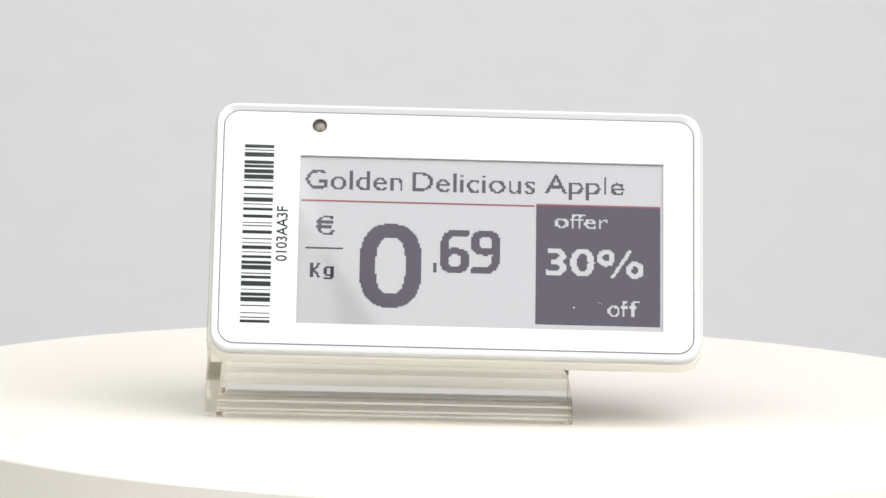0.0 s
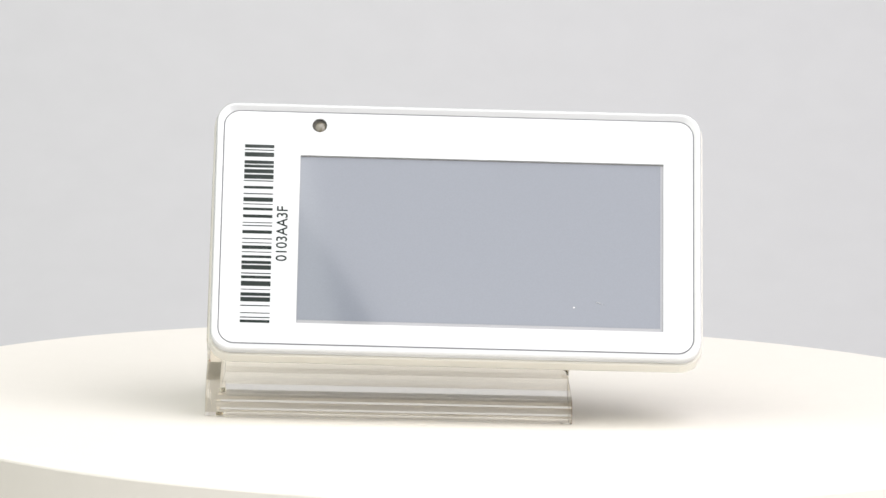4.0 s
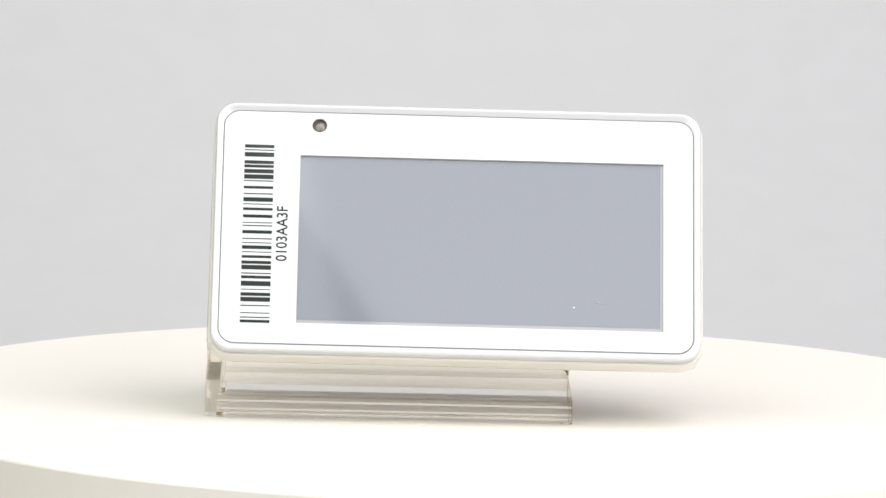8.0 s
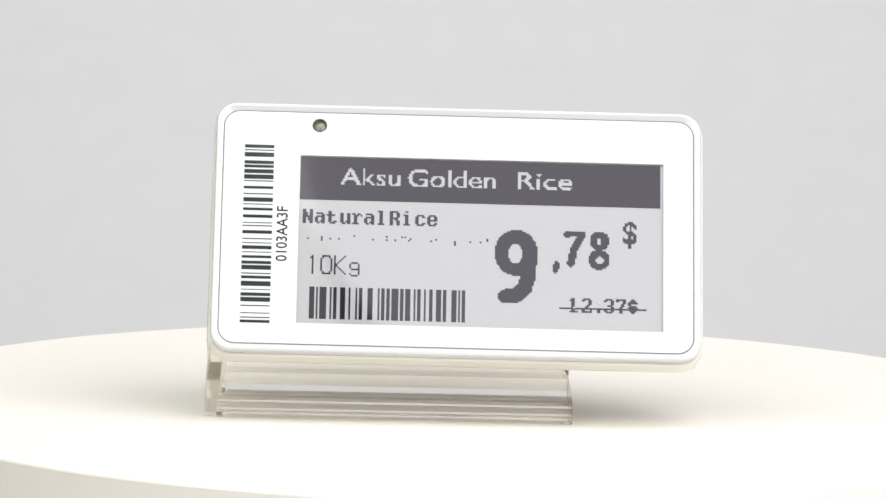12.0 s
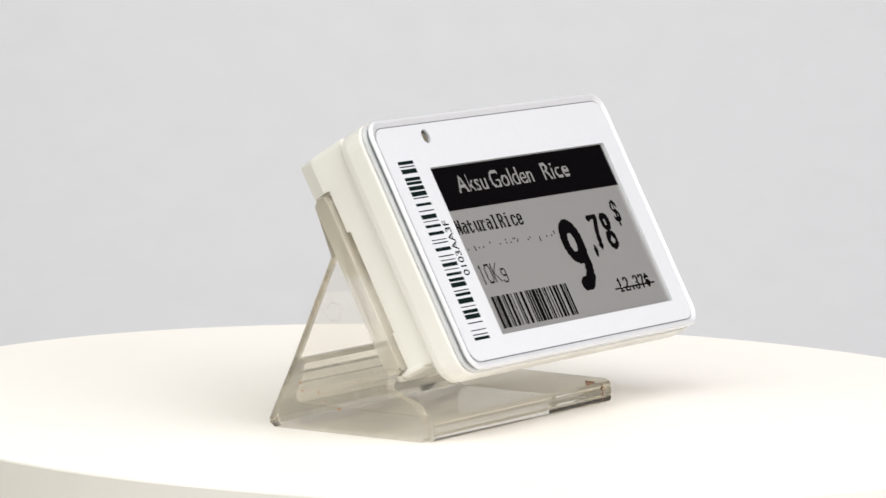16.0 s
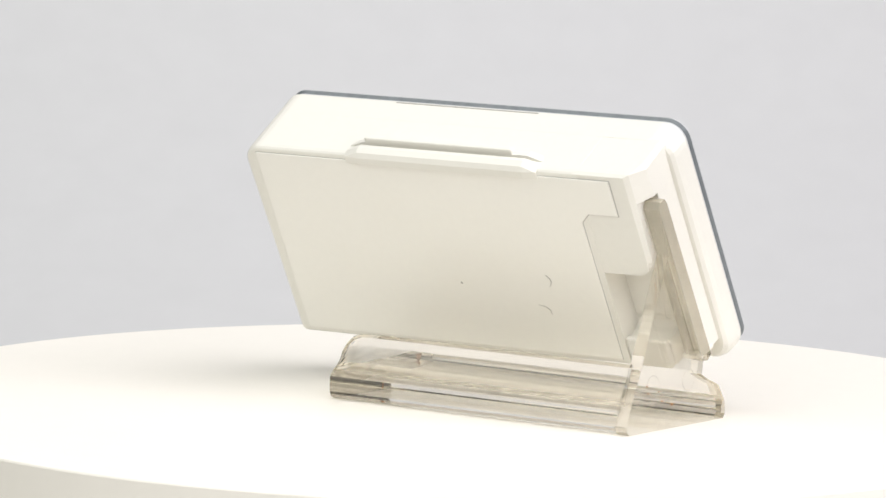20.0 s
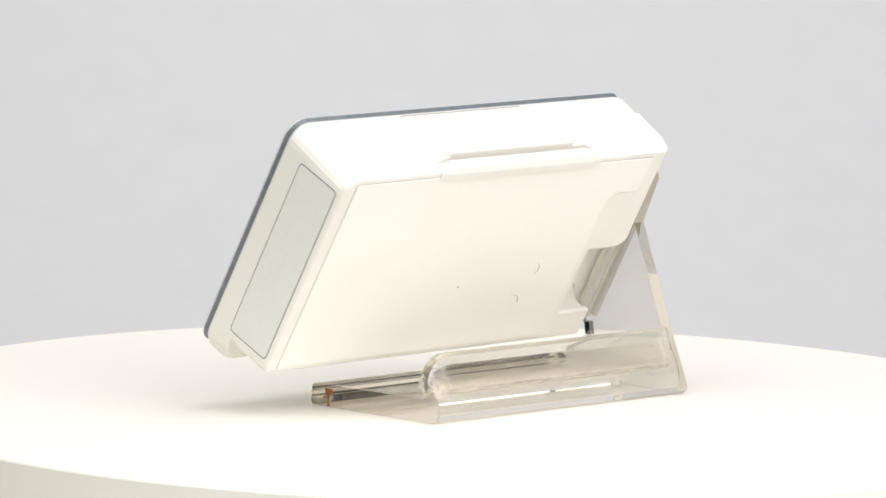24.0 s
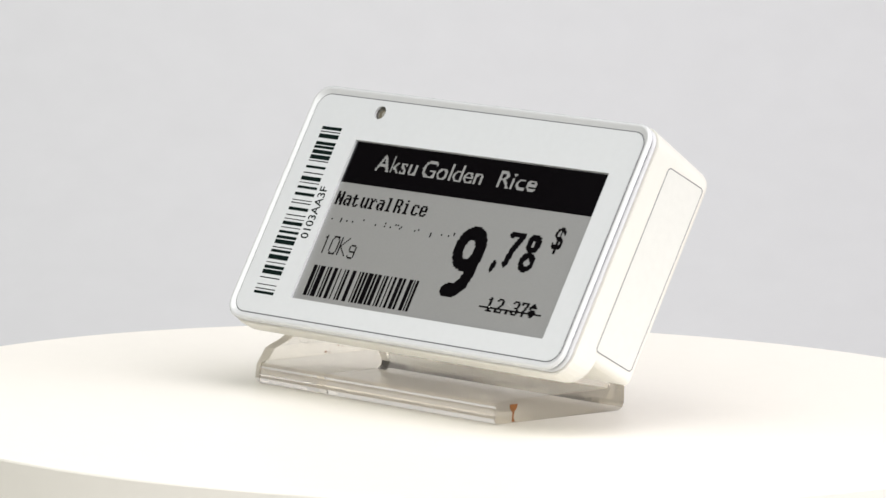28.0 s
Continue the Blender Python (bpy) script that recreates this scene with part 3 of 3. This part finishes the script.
for a, b in PRINTED:
    bm = bmesh.new()
    box(bm, -31.95, -28.0, 13.47 - (b - 241) / 795 * 25.65, 13.47 - (a - 241) / 795 * 25.65, 0.05, 0.068)
    part("printed_bar", bm, M_PRINT, panel)
bm = bmesh.new()
for tri in glyphs("0103AA3F", 0.012):
    bm.faces.new([bm.verts.new(((-25.95 - y * 1.5) * MM, (-3.3 + x * 7.92) * MM, 0.068 * MM)) for x, y in tri])
part("serial_text", bm, M_PRINT, panel, "small black serial writing")

# ---- acrylic stand ----
display_stand = tagged(new("display_stand"), "clear acrylic display stand with side arm and curled back lip", "stand")


def solid(bm):
    bmesh.ops.recalc_face_normals(bm, faces=bm.faces[:])
    me = bpy.data.meshes.new("blank")
    bm.to_mesh(me)
    bm.free()
    ob = new("blank", me)
    return ob


bm = bmesh.new()
profile = [(-12.9, 0.0), (9.9, 0.0), (10.7, 0.35), (11.05, 1.1), (11.05, 3.2), (10.5, 4.8), (9.6, 6.2), (8.9, 7.6), (8.75, 8.7), (8.3, 9.1), (7.5, 9.05), (7.1, 8.5),
           (7.3, 7.2), (7.8, 5.8), (8.3, 4.7), (8.35, 3.9), (7.9, 3.2), (-12.2, 3.1), (-12.9, 2.85), (-13.2, 2.45), (-13.1, 2.1), (-13.28, 1.85), (-13.3, 1.35), (-13.17, 1.05), (-13.34, 0.75), (-13.2, 0.2)]
loft(bm, [[(x, y, z if z < 3.3 else 3.3 + (z - 3.3) * f) for y, z in profile]
          for x, f in ((-30.2, 1), (12.6, 1), (14.2, 0.98), (15.4, 0.91), (16.3, 0.77), (16.9, 0.6), (17.2, 0.45), (17.3, 0.3))])
body = solid(bm)
bm = bmesh.new()
wall_outline = [(-12.2, 0.0), (10.4, 0.0), (11.1, 0.5), (11.2, 1.2), (7.6, 9.5), (2.15, 23.2), (4.6, 29.2), (4.4, 30.2), (3.6, 30.8), (2.9, 30.2), (-8.9, 9.2), (-8.2, 8.3), (-7.0, 8.3),
                (-6.7, 6.5), (-8.3, 5.7), (-10.9, 4.7), (-12.5, 2.4), (-12.7, 0.6)]
prism(bm, wall_outline, -31.7, -29.8)
arm = solid(bm)
bm = bmesh.new()
prism(bm, [(-8.6, 9.5), (2.9, 30.25), (3.6, 30.95), (4.5, 30.55), (4.8, 29.5), (-6.4, 9.0)], -31.78, -29.2)
tongue = solid(bm)
for piece in (arm, tongue):
    union = body.modifiers.new("weld", "BOOLEAN")
    union.operation, union.object, union.solver = "UNION", piece, "EXACT"
bev = body.modifiers.new("rounded_edges", "BEVEL")
bev.width, bev.segments, bev.limit_method, bev.angle_limit = 0.25 * MM, 2, "ANGLE", radians(50)
me = bpy.data.meshes.new_from_object(body.evaluated_get(bpy.context.evaluated_depsgraph_get()))
me.name = "stand_body"
bpy.data.objects.remove(body)
bpy.data.objects.remove(arm)
bpy.data.objects.remove(tongue)
me.materials.clear()
for mat in (M_ACRYL, M_ACRYL_FLAT, M_ACRYL_FOOT, M_ACRYL_DEEP, M_ACRYL_LINE, M_ACRYL_BAR, M_ACRYL_TOP):
    me.materials.append(mat)
for poly in me.polygons:
    c, n = poly.center / MM, poly.normal
    corners = [me.vertices[k].co for k in poly.vertices]
    longest = max((a - b).length for a in corners for b in corners)
    along = (c.z - 9.5) - (c.y + 8.6) * 1.82
    if n.z < -0.9 and c.z < 0.2:
        poly.material_index = 2
    elif c.z > 9.2 and c.x < -29.4 and (c.x < -31.74 or c.x > -29.4 or along > -9.0) and -13.0 < along < 1.5:
        poly.material_index = 5
    # narrow bevels take the dark tint, as painted refraction lines
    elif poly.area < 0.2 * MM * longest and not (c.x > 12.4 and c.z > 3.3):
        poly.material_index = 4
    elif abs(n.x) > 0.9 and c.x < -29.4:
        poly.material_index = 1
    elif n.z > 0.9 and c.z < 4 and c.x > -29.4:
        poly.material_index = 6
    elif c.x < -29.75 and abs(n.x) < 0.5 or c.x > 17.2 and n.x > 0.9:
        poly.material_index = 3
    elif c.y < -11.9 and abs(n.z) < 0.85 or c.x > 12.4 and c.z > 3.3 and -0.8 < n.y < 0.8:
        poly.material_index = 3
stand_body = new("stand_body", me)
stand_body.parent = display_stand
tagged(stand_body, "clear acrylic, slightly smoky in its thick edges")
# moulding marks on the arm's wall, rust and dirt
for y, z, r in ((5.1, 6.0, 1.5), (-3.4, 6.1, 1.4), (1.5, 16.0, 1.2)):
    bm = bmesh.new()
    n, tube = 24, 0.045
    loft(bm, [[(-31.72 - 0.04 * math.sin(2 * math.pi * k / 6), y + (r + tube * math.cos(2 * math.pi * k / 6)) * math.cos(2 * math.pi * i / n),
               z + (r + tube * math.cos(2 * math.pi * k / 6)) * math.sin(2 * math.pi * i / n)) for i in range(n)] for k in range(7)], cap=False)
    part("moulding_mark", bm, M_ACRYL, display_stand, "faint round moulding mark")
bm = bmesh.new()
loft(bm, [[(x, y + dy, z + dz) for dy, dz in ((0.03, 0.0), (0.09, 0.03), (0.03, 0.06))] for x, y, z in ((-31.5, 4.75, 16.9), (-31.0, 3.9, 19.0), (-30.6, 3.65, 19.6))])
part("dirt_streak", bm, M_RUST, display_stand, "brown dirt on the arm's rear edge")
bm = bmesh.new()
prism(bm, [(-10.6, 2.5), (-9.1, 2.5), (-9.3, 1.9), (-9.75, 1.5), (-9.85, 0.6), (-9.55, 0.15), (-10.15, 0.15), (-10.1, 0.6), (-10.05, 1.4), (-10.5, 1.9)], 17.28, 17.36)
part("rust_spot", bm, M_RUST, display_stand, "orange-brown glue drop on the base's end")
for y, z, s in ((0.5, 3.2, 0.22), (6.5, 6.2, 0.16), (3.7, 5.2, 0.14), (2.9, 3.9, 0.14), (6.2, 5.2, 0.15), (1.4, 3.5, 0.1)):
    bm = bmesh.new()
    bmesh.ops.create_icosphere(bm, subdivisions=1, radius=s * MM)
    part("dirt_speck", bm, M_RUST, display_stand, "brown dirt speck", at=pose(-31.72 * MM, y * MM, z * MM))
bm = bmesh.new()
bmesh.ops.create_icosphere(bm, subdivisions=1, radius=0.24 * MM)
part("black_speck", bm, M_HOLE, display_stand, "tiny black speck on the arm's hook", at=pose(-31.4 * MM, -8.6 * MM, 9.35 * MM))


# ---- what moves ----
# seconds, turn in degrees, place on the platter in millimetres
TURN = [(0, 1.5, 0.02, -5.2), (12.9, 1.5, 0.02, -5.2), (13.2, 3.5, 0.1, -5.25), (13.5, 8.8, 0.35, -5.35), (14.0, 19.1, 0.78, -5.5), (14.5, 29.5, 1.22, -5.55),
        (15.0, 39.7, 1.84, -5.23), (15.5, 50.2, 2.45, -4.73), (16.0, 60.75, 3.05, -4.15), (16.5, 71.1, 3.74, -3.28), (17.0, 81.64, 4.57, -2.5), (17.5, 92.25, 5.2, -2.15),
        (18.0, 102.81, 5.5, -2.05), (18.5, 113.3, 5.75, -1.75), (19.0, 123.65, 6.05, -1.4), (19.5, 134.5, 6.05, -1.19), (20.0, 145.54, 5.6, -0.93), (20.5, 156.3, 5.05, -0.6),
        (21.0, 166.31, 4.45, -0.5), (21.5, 175.8, 4.15, -0.6), (22.5, 196.1, 4.0, -1.1), (23.5, 216.4, 4.15, -1.6), (24.0, 226.65, 4.48, -1.55), (24.5, 238.21, 5.37, -1.54),
        (25.0, 250.75, 6.75, -1.6), (25.5, 261.75, 7.08, -1.24), (26.0, 271.9, 7.15, -0.66), (26.5, 282.27, 6.85, 0.05), (27.0, 293.03, 6.2, 0.87), (27.5, 303.7, 5.69, 1.46),
        (28.0, 314.51, 5.05, 1.82)]


def drift(piece, spans):
    """Pigment drifts to the front of the paper for each span of seconds, and sinks back after it."""
    down, up = pose(0, 0, -0.08 * MM), pose(0, 0, 0)
    rows = [(0.0, up if spans[0][0] <= 0 else down)]
    for a, b in spans:
        if a > 0:
            rows += [(a - 0.05, down), (a, up)]
        if b < 28:
            rows += [(b, up), (b + 0.05, down)]
    rows.append((28.0, up if spans[-1][1] >= 28 else down))
    walk(piece, rows)


# the stand sits slightly askew under the tag
SLEW = pose(-6.2 * MM, -1.0 * MM, 0.04 * MM, 0, 0, -1.2) @ pose(6.5 * MM, 1.0 * MM, 0)


def motions():
    rows = [(t, pose(x * MM, y * MM, 0, 0, 0, yaw)) for t, yaw, x, y in TURN]
    walk(price_tag, rows)
    walk(display_stand, [(t, m @ SLEW) for t, m in rows])
    walk(platter, [(t, pose(0, 0, 0, 0, 0, yaw)) for t, yaw, x, y in TURN])
    for piece in first:
        drift(piece, [(0, 3.38)])
    for piece in second:
        drift(piece, [(9.35, 28)])
    drift(negative, [(5.0, 7.55)])
    drift(slate_field, [(4.1, 4.2), (4.5, 4.6), (7.77, 7.85), (8.07, 8.14), (8.27, 8.34), (8.57, 8.64)])
    drift(grey_field, [(3.9, 4.0), (4.3, 4.4), (7.6, 7.66), (7.96, 8.03), (8.77, 8.94)])


motions()
